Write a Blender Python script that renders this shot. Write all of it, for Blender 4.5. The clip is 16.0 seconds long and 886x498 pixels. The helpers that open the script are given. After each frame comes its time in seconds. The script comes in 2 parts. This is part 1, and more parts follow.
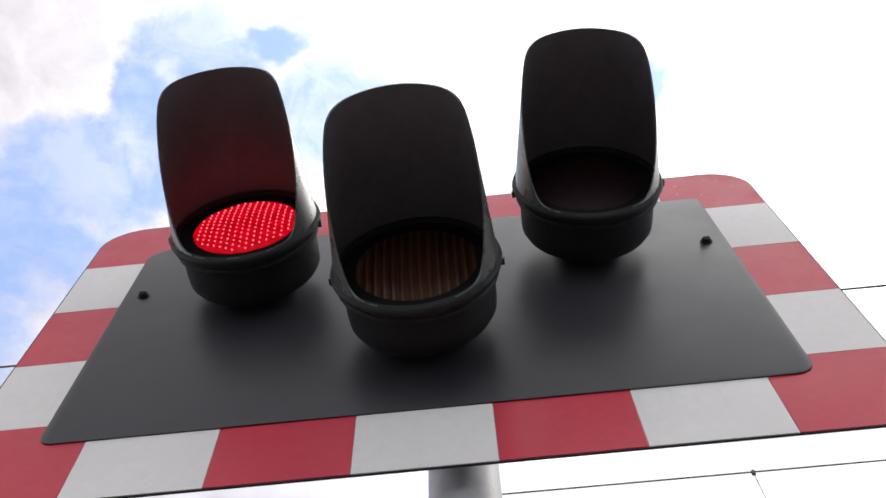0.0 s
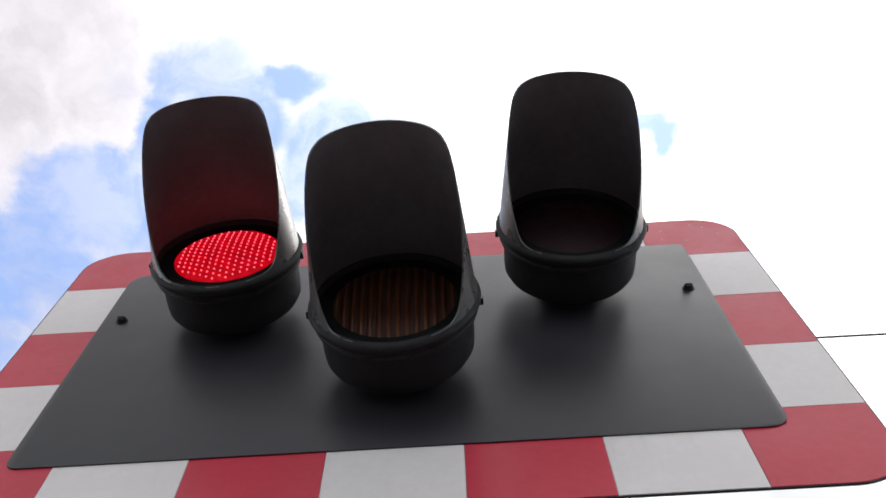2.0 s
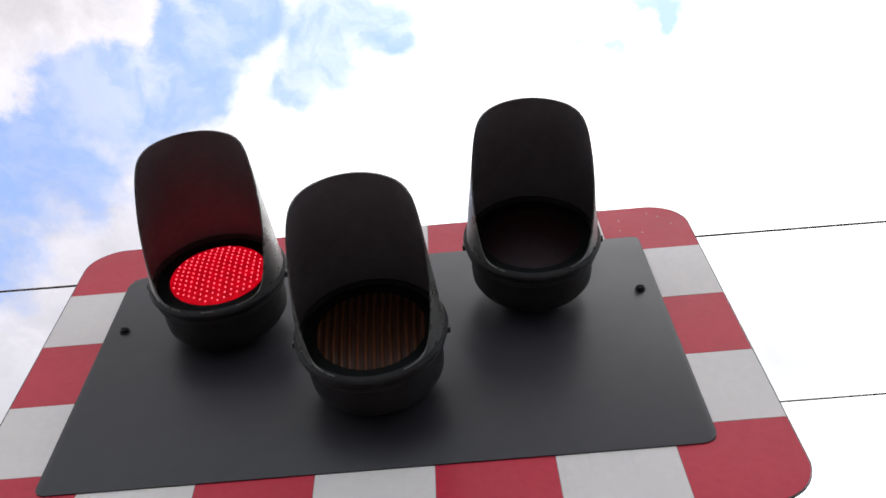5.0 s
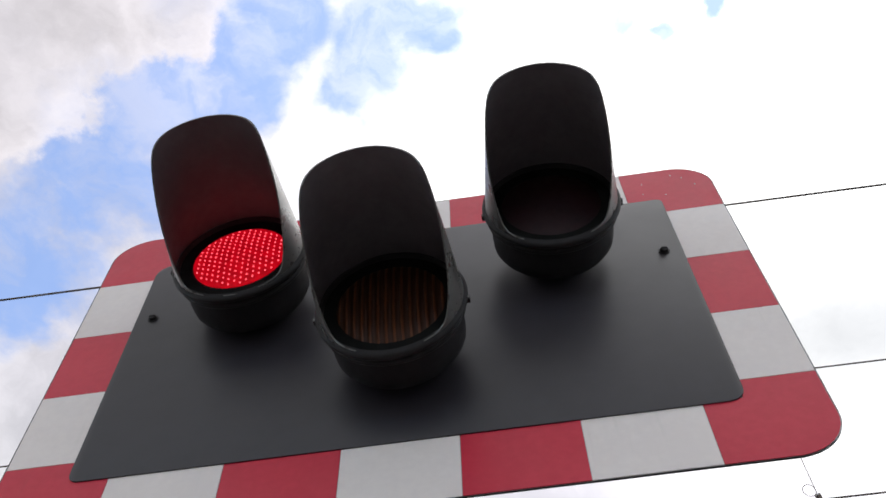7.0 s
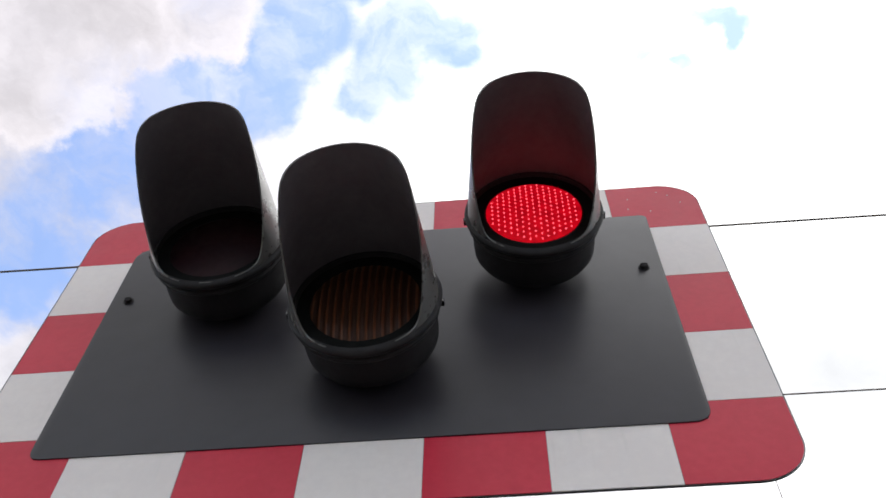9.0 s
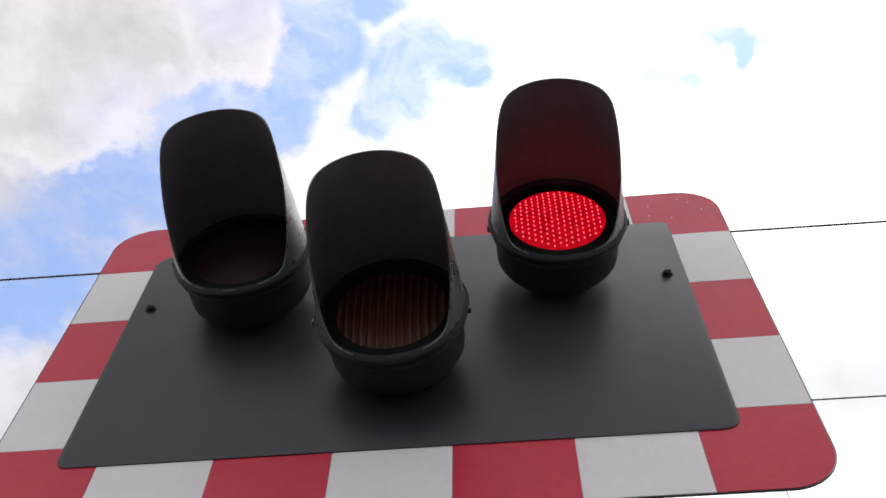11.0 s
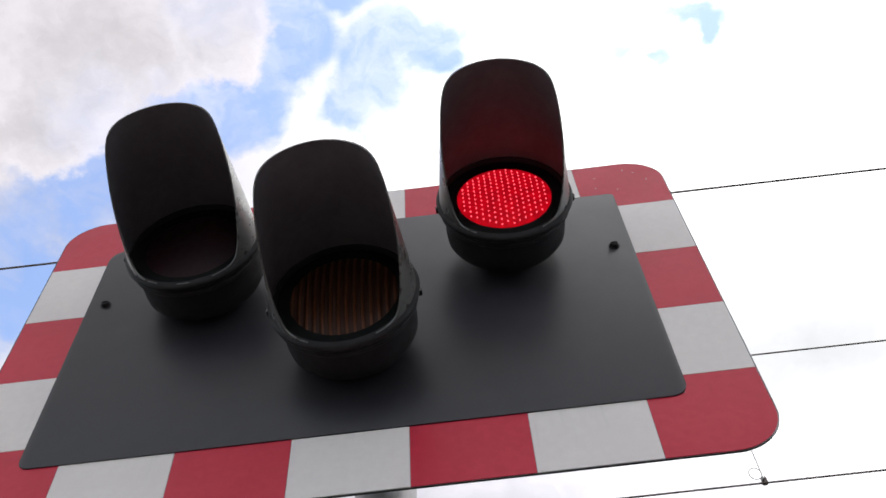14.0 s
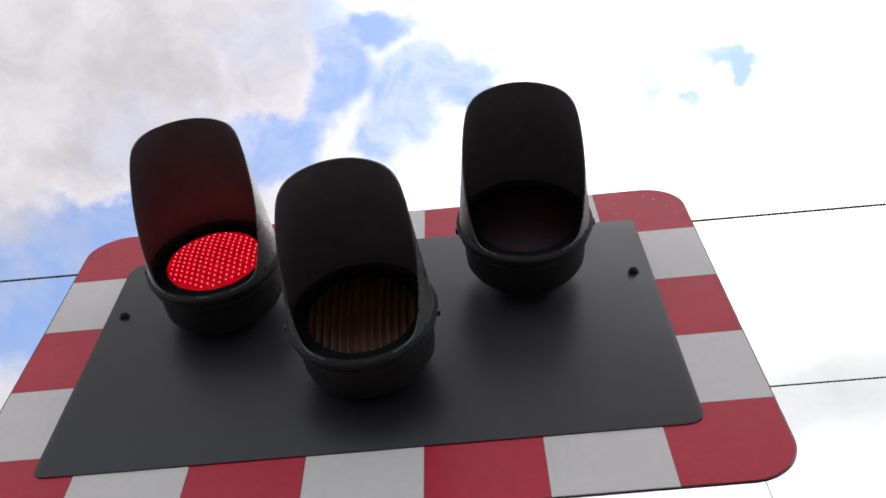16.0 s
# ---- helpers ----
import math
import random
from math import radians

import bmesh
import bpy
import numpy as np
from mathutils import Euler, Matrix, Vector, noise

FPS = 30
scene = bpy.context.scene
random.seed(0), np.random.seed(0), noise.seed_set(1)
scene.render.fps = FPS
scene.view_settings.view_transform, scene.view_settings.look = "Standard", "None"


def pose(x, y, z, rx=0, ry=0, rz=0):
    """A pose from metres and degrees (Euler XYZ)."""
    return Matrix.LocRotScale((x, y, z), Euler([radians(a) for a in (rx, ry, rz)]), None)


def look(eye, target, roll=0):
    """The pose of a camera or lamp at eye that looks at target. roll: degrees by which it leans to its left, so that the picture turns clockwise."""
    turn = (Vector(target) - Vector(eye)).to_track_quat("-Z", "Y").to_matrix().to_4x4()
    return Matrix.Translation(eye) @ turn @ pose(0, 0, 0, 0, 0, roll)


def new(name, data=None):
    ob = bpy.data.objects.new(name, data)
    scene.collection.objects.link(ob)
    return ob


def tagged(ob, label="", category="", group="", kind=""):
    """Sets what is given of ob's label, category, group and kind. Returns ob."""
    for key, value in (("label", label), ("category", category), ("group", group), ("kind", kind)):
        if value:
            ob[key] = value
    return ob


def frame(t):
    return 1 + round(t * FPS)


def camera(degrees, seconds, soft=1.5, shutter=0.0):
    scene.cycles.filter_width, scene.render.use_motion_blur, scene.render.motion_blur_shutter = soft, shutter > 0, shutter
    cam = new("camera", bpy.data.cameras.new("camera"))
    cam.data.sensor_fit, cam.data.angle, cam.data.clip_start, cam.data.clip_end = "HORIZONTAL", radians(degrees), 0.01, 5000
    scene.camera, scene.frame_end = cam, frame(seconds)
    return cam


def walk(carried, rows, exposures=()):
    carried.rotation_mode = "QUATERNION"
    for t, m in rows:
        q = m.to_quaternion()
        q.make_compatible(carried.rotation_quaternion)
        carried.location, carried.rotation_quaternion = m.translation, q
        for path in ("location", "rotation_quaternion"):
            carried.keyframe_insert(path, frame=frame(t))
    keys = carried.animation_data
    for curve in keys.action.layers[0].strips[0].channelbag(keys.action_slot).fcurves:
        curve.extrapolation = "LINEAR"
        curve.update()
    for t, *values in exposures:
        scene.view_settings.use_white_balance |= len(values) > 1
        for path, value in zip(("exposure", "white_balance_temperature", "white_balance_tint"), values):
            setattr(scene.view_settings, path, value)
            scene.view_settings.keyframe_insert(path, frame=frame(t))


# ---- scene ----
cam = camera(46.9, 16.0, soft=1.6)
PATH = [
    (0, (0.0810, -0.8081, 1.5278), (0.0394, -0.0085, 3.3605), -2.86),
    (0.5, (0.1061, -0.8160, 1.5384), (0.0301, -0.0666, 3.3912), 1.45),
    (1, (0.1259, -0.8117, 1.5395), (0.0802, -0.0902, 3.4043), -0.18),
    (1.5, (0.1132, -0.8132, 1.5386), (0.0787, -0.0871, 3.4019), -0.80),
    (2, (0.1074, -0.8157, 1.5360), (0.0784, -0.0700, 3.3915), -1.31),
    (2.5, (0.1115, -0.8314, 1.5347), (0.1022, -0.0590, 3.3795), -2.97),
    (3, (0.1001, -0.9188, 1.5248), (0.0686, -0.0986, 3.3485), -1.19),
    (3.2, (0.1006, -0.9253, 1.4909), (0.0604, -0.1042, 3.3141), -0.39),
    (3.5, (0.1582, -1.0233, 1.5005), (0.0381, 0.0501, 3.1838), 2.47),
    (4, (0.1716, -1.1402, 1.4943), (0.0050, -0.0055, 3.1328), 3.82),
    (4.2, (0.1798, -1.1568, 1.4963), (0.0332, -0.1236, 3.2024), 3.43),
    (4.5, (0.1671, -1.1645, 1.5016), (0.1361, -0.2285, 3.2688), -2.64),
    (4.7, (0.1649, -1.1493, 1.5013), (0.1428, -0.1819, 3.2517), -3.29),
    (6.8, (0.2117, -1.1196, 1.4956), (0.0942, -0.1260, 3.2274), -2.15),
    (7, (0.2140, -1.1098, 1.4934), (0.0949, -0.1140, 3.2238), -1.77),
    (7.5, (0.2230, -1.1133, 1.4945), (0.0811, -0.1148, 3.2216), -0.03),
    (8, (0.2432, -1.1087, 1.4924), (0.1099, -0.1186, 3.2250), 0.59),
    (8.5, (0.2465, -1.1009, 1.4960), (0.1341, -0.1080, 3.2285), 0.71),
    (9, (0.2451, -1.1049, 1.4972), (0.1350, -0.1112, 3.2294), 1.58),
    (11.3, (0.1840, -1.1082, 1.5001), (0.0723, -0.1269, 3.2392), 1.57),
    (11.5, (0.1757, -1.0923, 1.5011), (0.0723, -0.1005, 3.2348), 0.94),
    (12, (0.1843, -1.1257, 1.5019), (0.0933, -0.1459, 3.2431), -0.41),
    (12.5, (0.1880, -1.1511, 1.5043), (0.0886, -0.2068, 3.2645), -0.62),
    (13, (0.2050, -1.1374, 1.4940), (0.1123, -0.1283, 3.2182), -1.81),
    (13.5, (0.2169, -1.1389, 1.4876), (0.1444, -0.0928, 3.1907), -2.70),
    (14, (0.2293, -1.1430, 1.4868), (0.1845, -0.1010, 3.1934), -4.57),
    (14.5, (0.2318, -1.1455, 1.4856), (0.1768, -0.1254, 3.2050), -3.99),
    (15, (0.2206, -1.1506, 1.4867), (0.1427, -0.1489, 3.2160), -2.40),
    (15.5, (0.2111, -1.1527, 1.4867), (0.1224, -0.1548, 3.2177), -1.31),
    (16, (0.2247, -1.1414, 1.4830), (0.1513, -0.1410, 3.2133), -1.57),
]
EXPOSURES = [(0, 0.24), (0.6, 0.30), (2.5, 0.14), (3.5, 0.22), (4.5, 0.22), (7, 0.05), (8, 0.17), (9, 0.16), (11.5, 0.08), (12, 0.22), (12.5, -0.04),
             (13, -0.14), (14, 0.08), (16, -0.06)]
walk(cam, [(t, look(eye, target, roll)) for t, eye, target, roll in PATH],
     exposures=[(t, stops, 6500, 13) for t, stops in EXPOSURES])

# ---- the light: a bright, broken sky with the sun behind thin cloud ----
SUN_TURN, SUN_HEIGHT = 68.0, 60.0          # degrees from +y towards +x, and over the horizon
sun_way = Vector((math.sin(radians(SUN_TURN)) * math.cos(radians(SUN_HEIGHT)),
                  math.cos(radians(SUN_TURN)) * math.cos(radians(SUN_HEIGHT)), math.sin(radians(SUN_HEIGHT))))
world = bpy.data.worlds.new("sky")
scene.world = world
world.use_nodes = True
wn, wl = world.node_tree.nodes, world.node_tree.links
sky = wn.new("ShaderNodeTexSky")
sky.sky_type, sky.sun_disc = "NISHITA", False
sky.sun_elevation, sky.sun_rotation = radians(SUN_HEIGHT), radians(SUN_TURN)
sky.air_density, sky.dust_density, sky.ozone_density = 1.0, 0.05, 3.0
wl.new(sky.outputs[0], wn["Background"].inputs[0])
wn["Background"].inputs[1].default_value = 0.31
sun = new("sun", bpy.data.lights.new("sun", "SUN"))
sun.data.energy, sun.data.angle, sun.data.color = 5.0, radians(10), (1.0, 0.95, 0.88)
sun.matrix_world = look(sun_way * 50, (0, 0, 0))
scene.view_settings.exposure = 0.0


# ---- materials ----
class Mat:
    """A small builder of node materials."""

    def __init__(self, name):
        self.m = bpy.data.materials.new(name)
        self.m.use_nodes = True
        self.n, self.l = self.m.node_tree.nodes, self.m.node_tree.links
        self.b = self.n["Principled BSDF"]
        self.co = self.n.new("ShaderNodeTexCoord").outputs["Object"]

    def node(self, kind, values=(), **props):
        nd = self.n.new(kind)
        for key, value in props.items():
            if key == "op":
                nd.operation = value
            elif key == "mode":
                nd.data_type = value
        for slot, value in dict(values).items():
            if hasattr(value, "is_output"):
                self.l.new(value, nd.inputs[slot])
            else:
                nd.inputs[slot].default_value = value
        return nd

    def noise(self, scale, detail=4.0, rough=0.55, at=None):
        return self.node("ShaderNodeTexNoise", {"Vector": at or self.co, "Scale": scale, "Detail": detail, "Roughness": rough}).outputs["Fac"]

    def math(self, op, a, b=0.0, c=0.0):
        return self.node("ShaderNodeMath", {0: a, 1: b, 2: c}, op=op).outputs[0]

    def vec(self, op, a, b=(0, 0, 0)):
        nd = self.node("ShaderNodeVectorMath", {0: a, 1: b}, op=op)
        return nd.outputs["Value"] if op in ("LENGTH", "DOT_PRODUCT", "DISTANCE") else nd.outputs["Vector"]

    def span(self, x, lo, hi, to_lo=0.0, to_hi=1.0):
        nd = self.node("ShaderNodeMapRange", {"Value": x, "From Min": lo, "From Max": hi, "To Min": to_lo, "To Max": to_hi})
        nd.interpolation_type = "SMOOTHSTEP"
        return nd.outputs[0]

    def mix(self, f, a, b):
        nd = self.n.new("ShaderNodeMix")
        nd.data_type = "RGBA"
        for slot, value in ((0, f), (6, a), (7, b)):
            if hasattr(value, "is_output"):
                self.l.new(value, nd.inputs[slot])
            else:
                nd.inputs[slot].default_value = (*value, 1) if isinstance(value, tuple) and len(value) == 3 else value
        return nd.outputs[2]

    def set(self, **values):
        for slot, value in values.items():
            slot = slot.replace("_", " ")
            if hasattr(value, "is_output"):
                self.l.new(value, self.b.inputs[slot])
            else:
                self.b.inputs[slot].default_value = (*value, 1) if isinstance(value, tuple) and len(value) == 3 else value
        return self

    def bump(self, height, strength=0.2, distance=0.002):
        nd = self.node("ShaderNodeBump", {"Height": height, "Strength": strength, "Distance": distance})
        self.l.new(nd.outputs[0], self.b.inputs["Normal"])
        return self


def worn(name, a, b, scale, rough=(0.4, 0.6), metal=0.0, grain=400.0, relief=0.15, fleck=None, shine=0.5):
    """Colour between a and b by large and small noise, uneven gloss, fine grain."""
    m = Mat(name)
    f = m.math("ADD", m.math("MULTIPLY", m.noise(scale), 0.65), m.math("MULTIPLY", m.noise(scale * 9), 0.35))
    colour = m.mix(m.span(f, 0.35, 0.65), a, b)
    if fleck:
        colour = m.mix(m.span(m.noise(fleck[1], 2.0), fleck[2], fleck[2] + 0.05), colour, fleck[0])
    m.set(Base_Color=colour, Roughness=m.span(m.noise(scale * 3), 0.3, 0.7, *rough), Metallic=metal, Specular_IOR_Level=shine)
    m.bump(m.noise(grain, 2.0), relief, 0.0008)
    return m.m


def sheeting(name, a, b, stain):
    """Reflective sheeting: a fine honeycomb under a smooth, slightly weathered film."""
    m = Mat(name)
    f = m.math("ADD", m.math("MULTIPLY", m.noise(5.0), 0.6), m.math("MULTIPLY", m.noise(60.0), 0.4))
    colour = m.mix(m.span(f, 0.36, 0.66), a, b)
    run = m.node("ShaderNodeMapping", {"Vector": m.co, "Scale": (40.0, 40.0, 3.0)}).outputs[0]
    colour = m.mix(m.math("MULTIPLY", m.span(m.noise(1.0, 5.0, 0.6, run), 0.58, 0.80), 0.35), colour, stain)
    cell = m.node("ShaderNodeTexVoronoi", {"Vector": m.co, "Scale": 330.0})
    m.set(Base_Color=colour, Roughness=m.span(m.noise(12.0), 0.3, 0.7, 0.28, 0.42), Specular_IOR_Level=0.32)
    m.bump(cell.outputs["Distance"], 0.05, 0.0006)
    return m.m


WHITE_FILM = sheeting("white_film", (0.735, 0.655, 0.645), (0.785, 0.705, 0.690), (0.52, 0.50, 0.46))
RED_FILM = sheeting("red_film", (0.52, 0.022, 0.050), (0.58, 0.032, 0.062), (0.36, 0.035, 0.05))
BLACK_PAINT = worn("black_paint", (0.023, 0.019, 0.0245), (0.030, 0.0255, 0.032), 2.5, (0.32, 0.40), shine=0.52, grain=700, relief=0.04)
BLACK_PLASTIC = worn("black_plastic", (0.030, 0.027, 0.028), (0.044, 0.040, 0.041), 9.0, (0.13, 0.22), grain=600, relief=0.03, shine=1.0)
HOOD_INSIDE = worn("matt_black", (0.090, 0.075, 0.083), (0.120, 0.101, 0.110), 7.0, (0.45, 0.6), grain=500, relief=0.12, shine=0.5)
MATT_PLASTIC = worn("matt_plastic", (0.020, 0.017, 0.0185), (0.028, 0.0245, 0.026), 9.0, (0.5, 0.65), grain=600, relief=0.12, shine=0.18)
RUBBER = worn("rubber", (0.02, 0.02, 0.02), (0.03, 0.03, 0.03), 30.0, (0.6, 0.75))
ALUMINIUM = worn("aluminium", (0.30, 0.30, 0.31), (0.42, 0.42, 0.43), 8.0, (0.35, 0.55), 0.9)
GALVANISED = worn("galvanised_steel", (0.30, 0.285, 0.29), (0.40, 0.38, 0.385), 6.0, (0.36, 0.5), 0.45, grain=220, relief=0.12,
                  fleck=((0.27, 0.255, 0.255), 45.0, 0.70))
STEEL = worn("zinc_steel", (0.42, 0.42, 0.43), (0.58, 0.58, 0.58), 60.0, (0.3, 0.45), 0.9)
COPPER = worn("weathered_copper", (0.10, 0.078, 0.072), (0.15, 0.115, 0.10), 3.0, (0.5, 0.7), 0.4)
RED_LENS = worn("red_lens", (0.014, 0.003, 0.005), (0.022, 0.004, 0.006), 20.0, (0.4, 0.55), grain=300, relief=0.2, shine=0.2)
# one amber in two tones: shaded for the grooves, lit for the rib crests
AMBER_SHADED = worn("amber_shaded", (0.030, 0.010, 0.005), (0.042, 0.013, 0.006), 1.5, (0.45, 0.55), grain=60, relief=0.05, shine=0.2)
AMBER_LIT = worn("amber_lit", (0.10, 0.029, 0.011), (0.135, 0.040, 0.015), 6.0, (0.45, 0.55), grain=60, relief=0.05, shine=0.25)
# near black, to paint the shade between the lens and the hood
GAP_SHADE = worn("gap_shade", (0.006, 0.006, 0.006), (0.010, 0.009, 0.009), 20.0, (0.85, 0.95), shine=0.1)
WEATHERED = worn("weathered_plastic", (0.062, 0.056, 0.053), (0.098, 0.090, 0.084), 9.0, (0.24, 0.36), grain=600, relief=0.04, shine=0.9)
TARMAC = worn("tarmac", (0.09, 0.087, 0.083), (0.13, 0.126, 0.12), 0.6, (0.75, 0.9), grain=120, relief=0.5)

led = Mat("led_light")
led.set(Base_Color=(0.2, 0.02, 0.03), Emission_Color=(1.0, 0.10, 0.135), Emission_Strength=2.2, Roughness=0.3)
LED_LIGHT = led.m
lit = Mat("lit_lens")
patch = lit.span(lit.noise(55.0, 3.0), 0.3, 0.7, 0.34, 0.54)
lit.set(Base_Color=(0.03, 0.001, 0.002), Emission_Color=(1.0, 0.002, 0.015), Emission_Strength=patch, Roughness=0.6, Specular_IOR_Level=0.1)
LIT_LENS = lit.m


def cloud_material(height):
    """Bright broken cloud with ragged gaps, on a sheet at that height; coordinates are divided by the height."""
    m = Mat("cloud")
    at = m.vec("MULTIPLY", m.co, (1 / height, 1 / height, 0))
    wob = m.node("ShaderNodeTexNoise", {"Vector": at, "Scale": 9.0, "Detail": 5.0, "Roughness": 0.55}).outputs["Color"]
    wob = m.vec("MULTIPLY", m.vec("SUBTRACT", wob, (0.5, 0.5, 0.5)), (0.12, 0.12, 0))
    bent = m.vec("ADD", at, wob)
    gaps = None
    still = m.vec("ADD", at, m.vec("MULTIPLY", wob, (0.8, 0.8, 0)))
    for u, v, ru, rv in GAPS:
        near = m.vec("LENGTH", m.vec("MULTIPLY", m.vec("SUBTRACT", bent if ru > 0.06 else still, (u, v, 0)), (1 / ru, 1 / rv, 0)))
        one = m.math("SUBTRACT", 0.85 if u > 0 else 1.0, near)
        gaps = one if gaps is None else m.node("ShaderNodeMath", {0: gaps, 1: one, 2: 0.25}, op="SMOOTH_MAX").outputs[0]
    # other gaps over the rest of the sky
    far = m.vec("LENGTH", m.vec("SUBTRACT", at, (0.0, 0.35, 0)))
    rest = m.math("MULTIPLY", m.span(m.noise(2.2, 6.0, 0.55, at), 0.56, 0.68), m.span(far, 0.9, 1.5))
    gaps = m.math("MAXIMUM", gaps, m.math("SUBTRACT", rest, 0.6))
    fine = m.math("SUBTRACT", m.noise(20.0, 7.0, 0.56, at), 0.5)
    clear = m.span(m.math("ADD", gaps, m.math("MULTIPLY", fine, 0.95)), -0.12, 0.52)
    veil = m.span(m.noise(11.0, 7.0, 0.6, bent), 0.40, 0.66, 0.17, 0.50)
    clear = m.math("MULTIPLY", clear, m.math("SUBTRACT", 1.0, veil))
    cover = m.math("SUBTRACT", 0.93, m.math("MULTIPLY", clear, 0.93))
    toward = m.vec("LENGTH", m.vec("SUBTRACT", at, (sun_way.x / sun_way.z, sun_way.y / sun_way.z, 0)))
    glow = m.span(toward, 0.0, 1.0, 1.0, 0.0)
    wide = m.span(toward, 0.6, 1.6, 0.78, -0.58)
    body = m.span(m.noise(6.0, 8.0, 0.6, bent), 0.35, 0.65, -0.10, 0.10)
    power = m.math("ADD", m.math("MULTIPLY", glow, GLOW), m.math("ADD", body, m.math("ADD", wide, m.span(far, 0.5, 1.4, CLOUD, CLOUD + 0.80))))
    power = m.math("MAXIMUM", power, m.math("ADD", body, 0.76))
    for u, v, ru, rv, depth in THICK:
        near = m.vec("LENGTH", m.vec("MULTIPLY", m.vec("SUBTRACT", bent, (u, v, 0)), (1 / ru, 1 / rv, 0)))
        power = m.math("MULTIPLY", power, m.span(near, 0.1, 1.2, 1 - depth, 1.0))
    tint = m.mix(m.math("MAXIMUM", m.span(toward, 0.55, 0.95, 1.0, 0.0), m.span(far, 0.5, 1.2)), (0.985, 0.957, 0.985), (0.972, 0.985, 0.945))
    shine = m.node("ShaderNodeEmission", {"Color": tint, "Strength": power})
    clear_air = m.n.new("ShaderNodeBsdfTransparent")
    both = m.node("ShaderNodeMixShader", {0: cover, 1: clear_air.outputs[0], 2: shine.outputs[0]})
    m.l.new(both.outputs[0], m.n["Material Output"].inputs["Surface"])
    return m.m


def bank_material(height):
    """A bank of thicker, greyer cloud with a billowing, brighter edge; clear air beyond it."""
    m = Mat("cloud_bank")
    at = m.vec("MULTIPLY", m.co, (1 / height, 1 / height, 0))
    wob = m.node("ShaderNodeTexNoise", {"Vector": at, "Scale": 11.0, "Detail": 6.0, "Roughness": 0.6}).outputs["Color"]
    bent = m.vec("ADD", at, m.vec("MULTIPLY", m.vec("SUBTRACT", wob, (0.5, 0.5, 0.5)), (0.09, 0.09, 0)))
    body = None
    for u, v, ru, rv in BANK:
        near = m.vec("LENGTH", m.vec("MULTIPLY", m.vec("SUBTRACT", bent, (u, v, 0)), (1 / ru, 1 / rv, 0)))
        one = m.math("SUBTRACT", 1.0, near)
        body = one if body is None else m.node("ShaderNodeMath", {0: body, 1: one, 2: 0.2}, op="SMOOTH_MAX").outputs[0]
    field = m.math("ADD", body, m.math("MULTIPLY", m.math("SUBTRACT", m.noise(24.0, 8.0, 0.6, at), 0.5), 0.85))
    thin = m.span(m.noise(7.0, 6.0, 0.6, bent), 0.35, 0.62, 0.72, 0.97)
    cover = m.math("MULTIPLY", m.span(field, -0.06, 0.22), thin)
    lobes = m.span(m.noise(8.0, 8.0, 0.62, bent), 0.34, 0.66, -0.10, 0.12)
    power = m.math("ADD", m.span(field, 0.05, 0.75, 0.90, 0.74), lobes)
    shine = m.node("ShaderNodeEmission", {"Color": (0.985, 0.955, 0.985, 1), "Strength": power})
    clear_air = m.n.new("ShaderNodeBsdfTransparent")
    both = m.node("ShaderNodeMixShader", {0: cover, 1: clear_air.outputs[0], 2: shine.outputs[0]})
    m.l.new(both.outputs[0], m.n["Material Output"].inputs["Surface"])
    return m.m


CLOUD, GLOW = 0.42, 1.0
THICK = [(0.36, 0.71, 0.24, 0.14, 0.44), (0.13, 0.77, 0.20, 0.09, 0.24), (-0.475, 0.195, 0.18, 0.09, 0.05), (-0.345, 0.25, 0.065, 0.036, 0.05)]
GAPS = [(-0.248, 0.177, 0.070, 0.050), (-0.390, 0.307, 0.110, 0.075), (-0.309, 0.227, 0.055, 0.055), (-0.280, 0.288, 0.065, 0.075),
        (-0.456, 0.386, 0.105, 0.090), (-0.217, 0.234, 0.060, 0.065), (-0.167, 0.201, 0.050, 0.034), (-0.108, 0.253, 0.072, 0.046),
        (-0.235, 0.267, 0.045, 0.040), (-0.281, 0.330, 0.050, 0.038), (-0.510, 0.410, 0.090, 0.060), (-0.620, 0.480, 0.160, 0.100),
        (-0.150, 0.291, 0.054, 0.058), (-0.078, 0.270, 0.040, 0.040), (-0.172, 0.325, 0.044, 0.044),
        (0.117, 0.293, 0.026, 0.028), (0.155, 0.319, 0.018, 0.017), (0.187, 0.274, 0.044, 0.020), (0.202, 0.288, 0.018, 0.020)]
# the thick bank of cloud that slides over from one side
BANK = [(-0.45, 0.105, 0.150, 0.140), (-0.385, 0.185, 0.075, 0.070), (-0.455, 0.19, 0.09, 0.075), (-0.62, 0.17, 0.20, 0.160), (-0.56, 0.25, 0.11, 0.080),
        (-0.90, 0.15, 0.30, 0.190), (-0.70, -0.10, 0.45, 0.250)]


# ---- mesh helpers ----
def mesh_of(name, bm, material):
    bmesh.ops.recalc_face_normals(bm, faces=bm.faces)
    me = bpy.data.meshes.new(name)
    bm.to_mesh(me)
    bm.free()
    for mat in material if isinstance(material, (list, tuple)) else [material]:
        me.materials.append(mat)
    return me


def part(name, bm, material, parent, label="", at=None, smooth=0.0):
    me = bm if isinstance(bm, bpy.types.Mesh) else mesh_of(name, bm, material)
    if smooth:
        for p in me.polygons:
            p.use_smooth = True
        me.set_sharp_from_angle(angle=radians(smooth))
    ob = new(name, me)
    ob.parent = parent
    if at is not None:
        ob.matrix_local = at
    return tagged(ob, label)


def thing(name, label, category, m=None, group="", kind=""):
    ob = new(name)
    ob.empty_display_size = 0.1
    if m is not None:
        ob.matrix_world = m
    return tagged(ob, label, category, group, kind)


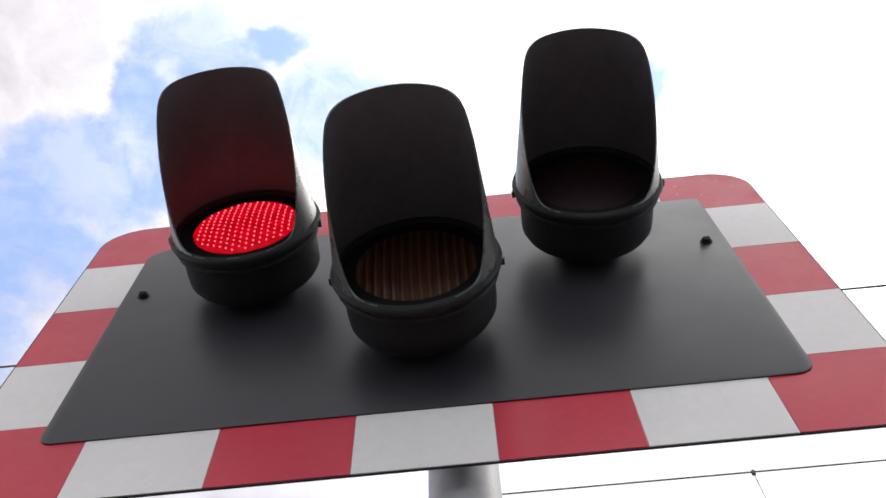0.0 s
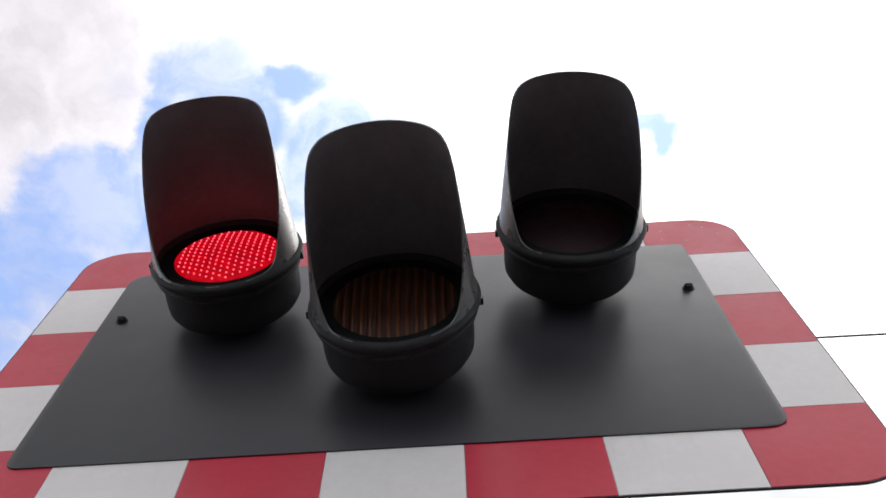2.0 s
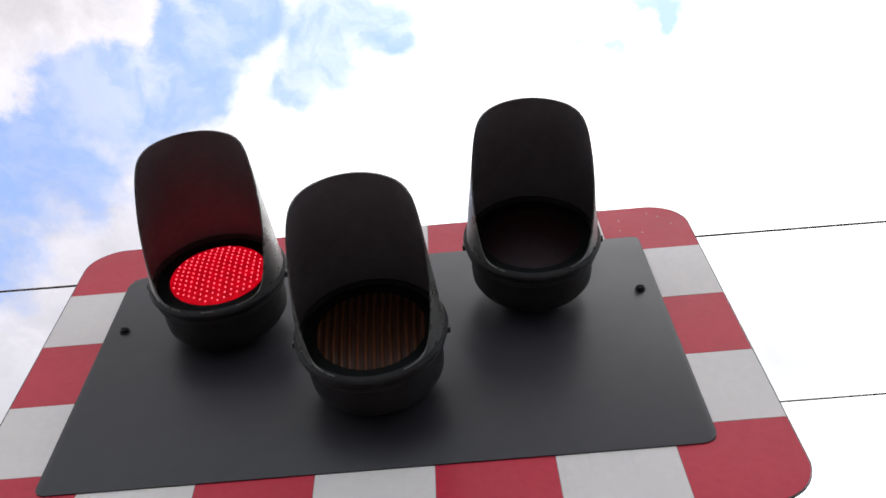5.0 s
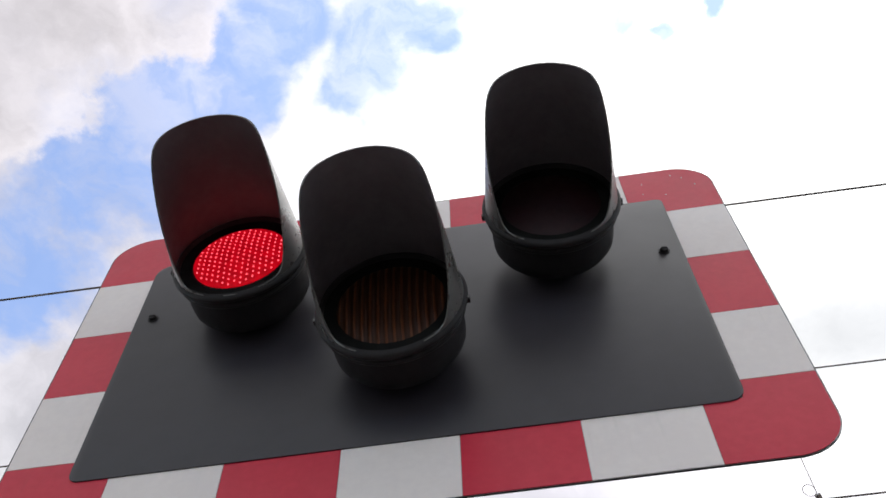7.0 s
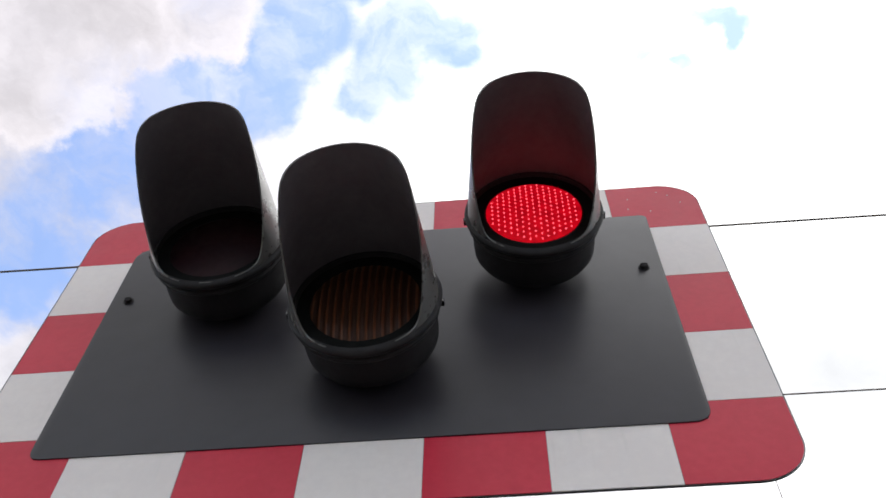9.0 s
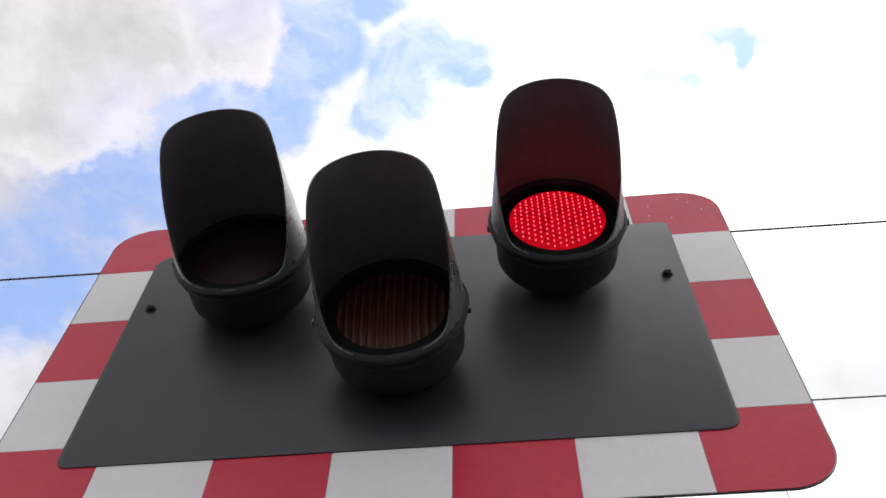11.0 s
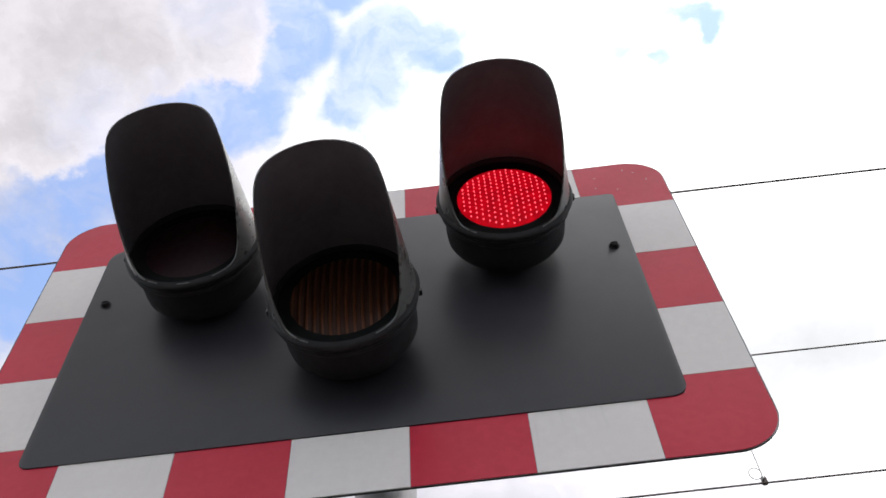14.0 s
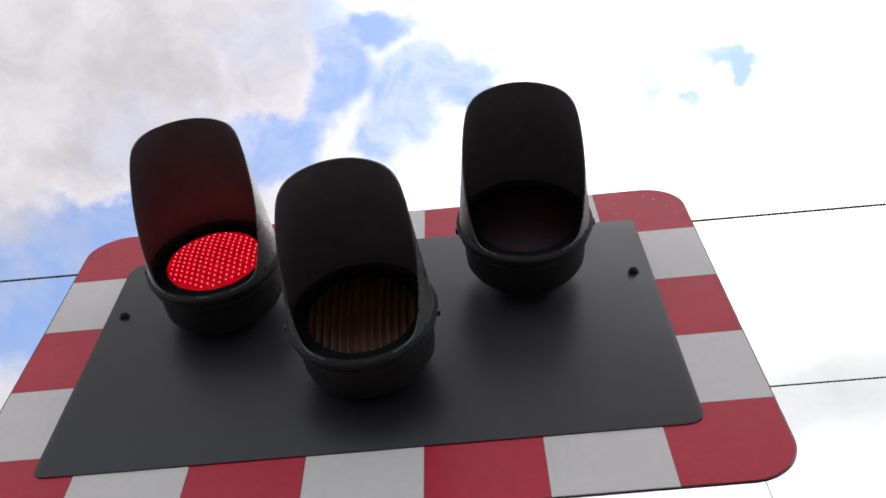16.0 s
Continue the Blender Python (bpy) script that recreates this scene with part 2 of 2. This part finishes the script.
def turned(profile, seg=64, closed=False):
    """A body of revolution round the y axis; profile: (radius, y)."""
    bm = bmesh.new()
    rings = []
    for r, y in profile:
        if r < 1e-6:
            rings.append([bm.verts.new((0, y, 0))])
        else:
            rings.append([bm.verts.new((r * math.sin(2 * math.pi * k / seg), y, r * math.cos(2 * math.pi * k / seg))) for k in range(seg)])
    pairs = list(zip(rings, rings[1:])) + ([(rings[-1], rings[0])] if closed else [])
    for a, b in pairs:
        for k in range(seg):
            j = (k + 1) % seg
            if len(a) == 1 and len(b) == 1:
                continue
            if len(a) == 1:
                bm.faces.new((a[0], b[k], b[j]))
            elif len(b) == 1:
                bm.faces.new((a[k], a[j], b[0]))
            else:
                bm.faces.new((a[k], a[j], b[j], b[k]))
    return bm


def slab(outline, y0, y1, bevel=0.0):
    """An upright plate: outline of (x, z), from y0 (back) to y1 (front, towards the road)."""
    bm = bmesh.new()
    front = [bm.verts.new((x, y1, z)) for x, z in outline]
    back = [bm.verts.new((x, y0, z)) for x, z in outline]
    f = bm.faces.new(front)
    bm.faces.new(back[::-1])
    n = len(outline)
    for k in range(n):
        bm.faces.new((front[k], front[(k + 1) % n], back[(k + 1) % n], back[k]))
    if bevel:
        bmesh.ops.bevel(bm, geom=list(f.edges), offset=bevel, segments=2, profile=0.6, affect="EDGES")
    return bm


def rounded(x0, x1, z0, z1, r, seg=10):
    """A rectangle with round corners; r: one radius, or one each for lower left, lower right, upper right, upper left."""
    radii = r if isinstance(r, tuple) else (r,) * 4
    pts = []
    for k, (sx, sz, a) in enumerate(((1, 1, 180), (-1, 1, 270), (-1, -1, 0), (1, -1, 90))):
        cx, cz = (x0 if sx > 0 else x1) + sx * radii[k], (z0 if sz > 0 else z1) + sz * radii[k]
        pts += [(cx + radii[k] * math.cos(radians(a + 90 * i / seg)), cz + radii[k] * math.sin(radians(a + 90 * i / seg))) for i in range(seg + 1)]
    return pts


def rod(points, radius, seg=8):
    """A round wire through points."""
    bm = bmesh.new()
    rings = []
    pts = [Vector(p) for p in points]
    for k, p in enumerate(pts):
        d = (pts[min(k + 1, len(pts) - 1)] - pts[max(k - 1, 0)]).normalized()
        a = d.orthogonal().normalized() if k == 0 else (a - d * a.dot(d)).normalized()
        b = d.cross(a)
        rings.append([bm.verts.new(p + radius * (a * math.cos(2 * math.pi * j / seg) + b * math.sin(2 * math.pi * j / seg))) for j in range(seg)])
    for r0, r1 in zip(rings, rings[1:]):
        for j in range(seg):
            bm.faces.new((r0[j], r0[(j + 1) % seg], r1[(j + 1) % seg], r1[j]))
    bm.faces.new(rings[0][::-1])
    bm.faces.new(rings[-1])
    return bm


def box(x0, x1, y0, y1, z0, z1, bevel=0.0):
    return_bm = bmesh.new()
    bmesh.ops.create_cube(return_bm, size=1, matrix=Matrix.Translation(((x0 + x1) / 2, (y0 + y1) / 2, (z0 + z1) / 2)) @ Matrix.Diagonal((x1 - x0, y1 - y0, z1 - z0, 1)))
    if bevel:
        bmesh.ops.bevel(return_bm, geom=return_bm.edges[:], offset=bevel, segments=2, affect="EDGES")
    return return_bm


# ---- ground and sky ----
def ground():
    bm = bmesh.new()
    bmesh.ops.create_grid(bm, x_segments=40, y_segments=40, size=3000)
    tagged(new("ground", mesh_of("ground", bm, TARMAC)), "worn grey tarmac at the level crossing", "ground", kind="structure")


CLOUD_HEIGHT, BANK_HEIGHT = 600.0, 560.0


def clouds(height, material, label):
    bm = bmesh.new()
    bmesh.ops.create_grid(bm, x_segments=8, y_segments=8, size=3000)
    ob = new("backdrop", mesh_of("backdrop", bm, material))
    ob.location.z = height
    return tagged(ob, label, "clouds", kind="structure")


# ---- the post ----
POST_X, POST_Y, POST_R = 0.0485, 0.085, 0.0518


def signal_post():
    top = 3.60
    ob = thing("signal_post", "round galvanised steel post behind the warning board", "post", pose(POST_X, POST_Y, 0))
    upright = lambda bm: (bmesh.ops.rotate(bm, verts=bm.verts, matrix=Euler((radians(90), 0, 0)).to_matrix()), bm)[1]
    part("pole", upright(turned([(0, 0), (POST_R, 0), (POST_R, top - 0.004), (POST_R - 0.004, top), (0, top)], 48)), GALVANISED, ob, smooth=40)
    part("cap", upright(turned([(0, top), (POST_R + 0.003, top), (POST_R + 0.003, top + 0.012), (POST_R - 0.01, top + 0.022), (0, top + 0.026)], 32)), RUBBER, ob, "black plastic cap", smooth=40)
    part("base_flange", upright(turned([(0, 0), (0.12, 0), (0.12, 0.014), (0.06, 0.018), (POST_R + 0.001, 0.04), (0, 0.04)], 32)), GALVANISED, ob, smooth=40)
    for z in (2.98, 3.42):
        bm = box(-0.075, 0.075, -POST_Y + 0.008, -POST_R + 0.012, z - 0.02, z + 0.02, 0.003)
        part("bracket", bm, GALVANISED, ob, "flat steel clamp on the pole")
        part("clamp_band", upright(turned([(POST_R, z - 0.018), (POST_R + 0.004, z - 0.018), (POST_R + 0.004, z + 0.018), (POST_R, z + 0.018)], 40, True)), GALVANISED, ob, smooth=40)
    return ob


# ---- the chequered board ----
XO, XI = 0.698, 0.573
Z0, Z1, ZP0, ZP1 = 2.659, 3.647, 2.800, 3.507
ROWS_Z = (2.853, 3.053, 3.253, 3.453)
PANEL_Y = -0.004
CORNER = 0.086


def warning_board():
    ob = thing("warning_board", "red and white chequered board with a black middle panel", "sign board", pose(0, 0, 0))
    edge = 0.0015
    part("backing_plate", slab(rounded(-XO - edge, XO + edge, Z0 - edge, Z1 + edge, CORNER + edge, 14), 0.0024, 0.0), ALUMINIUM, ob, "thin grey aluminium plate")
    part("edge_trim", edge_trim(edge), RUBBER, ob, "thin black edge strip")
    gap, t = 0.0005, -0.0014
    overlap = 0.006                        # the film runs in under the black panel
    xs = [-0.5, -0.3, -0.1, 0.1, 0.3, 0.5]
    for k in range(5):
        mat, name = ((WHITE_FILM, "white_square"), (RED_FILM, "red_square"))[k % 2]
        for a, b in ((Z0, ZP0 + overlap), (ZP1 - overlap, Z1)):
            part(name, slab([(xs[k] + gap, a), (xs[k + 1] - gap, a), (xs[k + 1] - gap, b), (xs[k] + gap, b)], 0.0, t, 0.0004), mat, ob)
    for side in (-1, 1):
        for k in range(3):
            mat, name = ((WHITE_FILM, "white_square"), (RED_FILM, "red_square"))[k % 2]
            a, b = sorted((side * (XI - overlap), side * XO))
            part(name, slab([(a, ROWS_Z[k] + gap), (b, ROWS_Z[k] + gap), (b, ROWS_Z[k + 1] - gap), (a, ROWS_Z[k + 1] - gap)], 0.0, t, 0.0004), mat, ob)
        for low in (1, 0):
            zo, zi, zp = (Z0, ROWS_Z[0] - gap, ZP0 + overlap) if low else (Z1, ROWS_Z[3] + gap, ZP1 - overlap)
            up = 1 if low else -1
            arc = [(XO - CORNER + CORNER * math.sin(radians(9 * i)), zo + up * (CORNER - CORNER * math.cos(radians(9 * i)))) for i in range(11)]
            outline = [(0.5 + gap, zo)] + arc + [(XO, zi), (XI - overlap, zi), (XI - overlap, zp), (0.5 + gap, zp)]
            part("red_corner", slab([(side * x, z) for x, z in outline], 0.0, t, 0.0004), RED_FILM, ob, "red reflective corner piece")
    part("black_panel", slab(rounded(-XI, XI, ZP0, ZP1, (0.02, 0.03, 0.012, 0.04), 8), 0.0, PANEL_Y, 0.0012), BLACK_PAINT, ob, "matt black painted panel", smooth=40)
    head = mesh_of("bolt", turned([(0, -0.0095), (0.0045, -0.0095), (0.0075, -0.008), (0.0088, -0.0045), (0.0088, -0.002), (0.0115, -0.0018), (0.0115, 0), (0, 0)], 20), MATT_PLASTIC)
    for x in (-0.5355, 0.5355):
        bolt = part("bolt", head, None, ob, "black domed bolt", pose(x, PANEL_Y + 0.0003, 3.285), smooth=40)
        part("slot", box(-0.0065, 0.0065, -0.0107, -0.0078, -0.001, 0.001, 0.0004), MATT_PLASTIC, bolt)
    rivet = mesh_of("rivet", turned([(0, -0.0013), (0.0010, -0.0010), (0.0018, 0), (0, 0)], 12), STEEL)
    for x, z in RIVETS:
        part("rivet", rivet, None, ob, "", pose(x, t, z), smooth=40)
    return ob


RIVETS = [(0.615, 3.615), (0.637, 3.598), (0.540, 3.543), (0.545, 3.590), (0.588, 3.528), (0.660, 3.560)]


def edge_trim(edge):
    """A thin rim round the plate's edge."""
    outer, inner = rounded(-XO - edge - 0.0007, XO + edge + 0.0007, Z0 - edge - 0.0007, Z1 + edge + 0.0007, CORNER + edge + 0.0007, 14), rounded(-XO - edge, XO + edge, Z0 - edge, Z1 + edge, CORNER + edge, 14)
    bm = bmesh.new()
    loops = [[bm.verts.new((x, y, z)) for x, z in ring] for ring, y in ((outer, -0.001), (outer, 0.0027), (inner, 0.0027), (inner, -0.001))]
    n = len(outer)
    for a, b in zip(loops, loops[1:] + loops[:1]):
        for k in range(n):
            bm.faces.new((a[k], a[(k + 1) % n], b[(k + 1) % n], b[k]))
    return bm


# ---- the lamps ----
RING_Y, LENS_Y, LENS_R, DOME = -0.117, -0.1195, 0.1000, 0.010
HOOD_R0, HOOD_R1 = 0.1331, 0.1092
# how long the visor is, as a share of its full length, at steps round from the top
HOOD_CUT = [(0, 1.0), (25, 0.998), (48, 0.992), (62, 0.972), (72, 0.93), (81, 0.84), (95, 0.62), (109, 0.40), (120, 0.22), (131, 0.09), (145, 0.055), (180, 0.05)]


def hood_mesh(full, seg=120, steps=14, wall=0.003):
    """A long visor: full at the top, cut back to the ring at the bottom, its lip rounded off."""
    bm = bmesh.new()

    def cut(deg):
        """Smooth between the steps of HOOD_CUT (cubic with even slopes)."""
        k = max(i for i in range(len(HOOD_CUT) - 1) if HOOD_CUT[i][0] <= deg)
        slope = lambda i: 0.0 if i in (0, len(HOOD_CUT) - 1) else (HOOD_CUT[i + 1][1] - HOOD_CUT[i - 1][1]) / (HOOD_CUT[i + 1][0] - HOOD_CUT[i - 1][0])
        (a0, y0), (a1, y1) = HOOD_CUT[k], HOOD_CUT[k + 1]
        h, s = a1 - a0, (deg - a0) / (a1 - a0)
        return (y0 * (1 + 2 * s) * (1 - s) ** 2 + slope(k) * h * s * (1 - s) ** 2 + y1 * s * s * (3 - 2 * s) + slope(k + 1) * h * s * s * (s - 1))

    def surface(off):
        rows = []
        for k in range(seg):
            a = 2 * math.pi * k / seg
            length = full * cut(abs((360 * k / seg + 180) % 360 - 180))
            row = []
            for s in range(steps + 1):
                d = length * s / steps
                r = HOOD_R0 + (HOOD_R1 - HOOD_R0) * d / full - off
                row.append(bm.verts.new((r * math.sin(a), RING_Y - d, r * math.cos(a))))
            rows.append(row)
        return rows

    out, inn = surface(0), surface(wall)
    for k in range(seg):
        j = (k + 1) % seg
        for s in range(steps):
            bm.faces.new((out[k][s], out[j][s], out[j][s + 1], out[k][s + 1]))
            bm.faces.new((inn[k][s], inn[k][s + 1], inn[j][s + 1], inn[j][s])).material_index = 1
        bm.faces.new((out[k][steps], out[j][steps], inn[j][steps], inn[k][steps]))
        bm.faces.new((out[k][0], inn[k][0], inn[j][0], out[j][0]))
    return mesh_of("hood", bm, [WEATHERED, HOOD_INSIDE])


def dome(r):
    """How far the round lens bulges at that radius."""
    return -DOME * (1 - (min(r, LENS_R) / LENS_R) ** 2)


def lens_profile(front, back):
    radii = [LENS_R * k / 10 for k in range(11)]
    return [(r, LENS_Y + front + dome(r)) for r in radii] + [(r, LENS_Y + back + dome(r)) for r in reversed(radii)]


def ribbed_lens(rib, depth):
    """A round lens with upright ribs, as a grid cut to a disc; light on the rib crests is painted."""
    bm = bmesh.new()
    n = int(2 * LENS_R / rib)
    cols = []
    for i in range(n * 6 + 1):
        x = -LENS_R + 2 * LENS_R * i / (n * 6)
        h = math.sqrt(max(LENS_R ** 2 - x * x, 1e-8))
        y = LENS_Y - 0.001
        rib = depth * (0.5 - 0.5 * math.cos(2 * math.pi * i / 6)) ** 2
        col = []
        for j in range(13):
            z = h * (2 * j / 12 - 1)
            r = math.hypot(x, z)
            col.append(bm.verts.new((x, y + dome(r) - rib * (1 - (r / LENS_R) ** 6), z)))
        cols.append(col)
    for i, (a, b) in enumerate(zip(cols, cols[1:])):
        for j in range(12):
            # crest faces take the paler amber, as if they caught the light
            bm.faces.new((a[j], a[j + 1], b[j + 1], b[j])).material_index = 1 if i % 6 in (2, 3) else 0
    return bm


LED_PITCH, LED_ROW, LED_R, LED_OUT, LED_BACK = 0.0118, 0.0135, 0.0017, 0.0, 0.014


def led_unit():
    """The light unit: a round diffuser with rows of small diodes, standing before the dark lens when it is lit."""
    bm = turned([(r * 0.955, y) for r, y in lens_profile(-0.003, -0.001)], 64)
    n = int(LENS_R / LED_ROW) + 1
    for i in range(-n, n + 1):
        for j in range(-n, n + 1):
            x, z = i * LED_PITCH, (j + 0.5 * (i % 2)) * LED_ROW
            if math.hypot(x, z) < LENS_R - 0.009:
                at = Matrix.Translation((x, LENS_Y - 0.003 + dome(math.hypot(x, z)), z)) @ Matrix.Diagonal((1, 1, 1.25, 1))
                made = bmesh.ops.create_icosphere(bm, subdivisions=1, radius=LED_R, matrix=at)
                for f in {f for v in made["verts"] for f in v.link_faces}:
                    f.material_index = 1
    return bm


HOUSING = mesh_of("housing", turned([(0, -0.016), (0.099, -0.0165), (0.1145, -0.0225), (0.1215, -0.034), (0.1230, -0.050),
                                     (0.1235, -0.094), (0.126, -0.096), (0.127, -0.101), (0, -0.101)], 72), MATT_PLASTIC)
RING = mesh_of("bezel_ring", turned([(0.100, -0.101), (0.1265, -0.0965), (0.1305, -0.098), (0.132, -0.1015), (0.1305, -0.105), (0.1275, -0.107), (0.1275, -0.112), (0.131, -0.1145), (0.1365, -0.117), (0.1385, -0.1225), (0.137, -0.1275), (0.132, -0.1305),
                                     (0.1245, -0.1305), (0.1225, -0.1200), (0.1000, -0.1185)], 80, True), MATT_PLASTIC)
NECK = mesh_of("neck", turned([(0, PANEL_Y), (0.066, PANEL_Y), (0.066, PANEL_Y - 0.006), (0.055, PANEL_Y - 0.010), (0.053, -0.030), (0, -0.030)], 40), BLACK_PLASTIC)
LUG = mesh_of("lug", box(-0.003, 0.0035, -0.007, 0.006, -0.0045, 0.0045, 0.001), BLACK_PLASTIC)
# an added flat ring that darkens the gap round the lens like shade
SHADE_RING = mesh_of("shade_ring", turned([(LENS_R - 0.001, LENS_Y - 0.0014), (0.1224, LENS_Y - 0.0024), (0.1224, LENS_Y + 0.001), (LENS_R - 0.001, LENS_Y + 0.001)], 64, True), GAP_SHADE)
LEDS = mesh_of("led_unit", led_unit(), [LIT_LENS, LED_LIGHT])


def signal_lamp(x, z, yaw, nod, reach, red, label):
    """A lamp on the board: neck, round housing, ring, lens and long hood. Returns its diodes where it has any."""
    ob = thing("signal_lamp", label, "signal lamp", pose(x, 0, z), "lamps of the crossing signal")
    part("neck", NECK, None, ob, smooth=40)
    out = 0.112 * math.sin(radians(-nod))      # the head stands a little further out the more it nods
    aim = pose(0, RING_Y - out, 0, -nod, 0, yaw) @ pose(0, -RING_Y, 0)
    part("housing", HOUSING, None, ob, "", aim, smooth=35)
    ring = part("bezel_ring", RING, None, ob, "", aim, smooth=50)
    for a in (96, -96):
        m = pose(0.138 * math.sin(radians(a)), -0.117, 0.138 * math.cos(radians(a)), 0, a - 90)
        part("lug", LUG, None, ring, "", m)
    part("shade_ring", SHADE_RING, None, ring, "flat black ring standing for the shade round the lens", smooth=40)
    part("hood", hood_mesh(reach), None, ob, "long black visor cut away below", aim, smooth=60)
    if red:
        lens = part("lens", turned([(0.0995, LENS_Y + 0.004), (0.0995, LENS_Y + 0.0005)] + lens_profile(0.0, 0.002)[10::-1], 64), RED_LENS, ob, "dark red domed lens", aim, smooth=40)
        return part("led_unit", LEDS, None, lens, "rows of bright red diodes")
    part("lens", ribbed_lens(0.0140, 0.009), [AMBER_SHADED, AMBER_LIT], ob, "unlit amber lens with upright ribs", aim, smooth=50)


# ---- overhead line ----
CONTACT = (3.53, 6.0)
CARRIER = (3.53, 7.235)
FEEDER = (3.135, 9.0)


SKEW = 0.0045                              # the line runs not quite square to the road


def wire(name, y, z, radius, label):
    pts = [(x, y + SKEW * (x + 2.5), z) for x in range(-60, 61, 4)]
    ob = new(name, mesh_of(name, rod(pts, radius), COPPER))
    return tagged(ob, label, "overhead wire", "wires over the railway")


def dropper(x):
    y, z0, z1 = CONTACT[0] + SKEW * (x + 2.5), CONTACT[1], CARRIER[1]
    ob = thing("dropper", "thin dropper wire with a clip on the contact wire", "dropper wire", pose(x, y, z0))
    part("top_clip", box(-0.012, 0.012, -0.012, 0.012, z1 - z0 - 0.03, z1 - z0 + 0.012, 0.003), COPPER, ob, "small dark wire clip")
    part("strand", rod([(0, 0, 0.06), (0.004, 0, 0.5), (-0.002, 0, 0.9), (0, 0, z1 - z0)], 0.0028), COPPER, ob)
    bm = box(-0.016, 0.016, -0.014, 0.014, -0.012, 0.045, 0.004)
    clip = part("clip", bm, COPPER, ob, "small dark wire clip")
    part("clip_bolt", rod([(-0.008, -0.03, 0.02), (-0.008, 0.03, 0.02)], 0.006), STEEL, clip)
    loop = [(-0.036 + 0.038 * math.cos(radians(a)), 0, 0.085 + 0.050 * math.sin(radians(a))) for a in range(-60, 301, 20)]
    part("loop", rod([(0, 0, 0.03)] + loop, 0.0022), COPPER, ob, "free loop of the dropper wire")
    return ob


# ---- put together ----
ground()
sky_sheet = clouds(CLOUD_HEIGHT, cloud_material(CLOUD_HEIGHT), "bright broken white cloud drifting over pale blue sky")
bank_sheet = clouds(BANK_HEIGHT, bank_material(BANK_HEIGHT), "thicker pale grey cloud bank drifting under the broken cloud")
signal_post()
warning_board()
left_leds = signal_lamp(-0.313, 3.265, -1.3, -6.2, 0.2716, True, "black red-light signal lamp with a long visor on the board")
right_leds = signal_lamp(0.318, 3.303, 1.4, -9.0, 0.2625, True, "black red-light signal lamp with a long visor on the board")
signal_lamp(0.002, 3.0145, -1.4, -9.0, 0.268, False, "black signal lamp with an unlit amber lens and a long visor")
wire("contact_wire", *CONTACT, 0.0062, "dark copper contact wire over the track")
wire("carrier_wire", *CARRIER, 0.0058, "dark carrier wire above the contact wire")
wire("feeder_wire", *FEEDER, 0.0092, "dark feeder wire high over the road")
dropper(1.884)

# the two red lamps flash by turns: the left one is lit first, and at each of these times they change over
CHANGES = [0.15, 0.45, 0.85, 1.15, 1.55, 1.95, 2.25, 2.65, 2.95, 3.35, 3.75, 4.05, 4.45, 4.81, 5.17, 5.53, 5.88, 6.24, 6.60, 6.95,
           7.35, 7.65, 8.05, 8.35, 8.75, 9.15, 9.51, 9.88, 10.25, 10.61, 10.98, 11.35, 11.65, 12.05, 12.35, 12.75, 13.15, 13.45,
           13.85, 14.15, 14.55, 14.95, 15.35, 15.65]


def motions():
    """The diodes of each red lamp stand out of the lens while lit and sink back into it while dark; the clouds drift."""
    out, sunk = pose(0, LED_OUT, 0), pose(0, LED_BACK, 0)
    for leds, lit in ((left_leds, True), (right_leds, False)):
        rows = [(0.0, out if lit else sunk)]
        for t in CHANGES:
            k = math.floor(t * FPS)
            rows.append((k / FPS, out if lit else sunk))
            lit = not lit
            rows.append(((k + 1) / FPS, out if lit else sunk))
        rows.append((16.0, out if lit else sunk))
        walk(leds, rows)
    for sheet, height, east, north in ((sky_sheet, CLOUD_HEIGHT, 0.0050, 0.0072), (bank_sheet, BANK_HEIGHT, 0.0106, 0.0095)):
        walk(sheet, [(t, pose(east * height * t, north * height * t, height)) for t in range(17)])


motions()
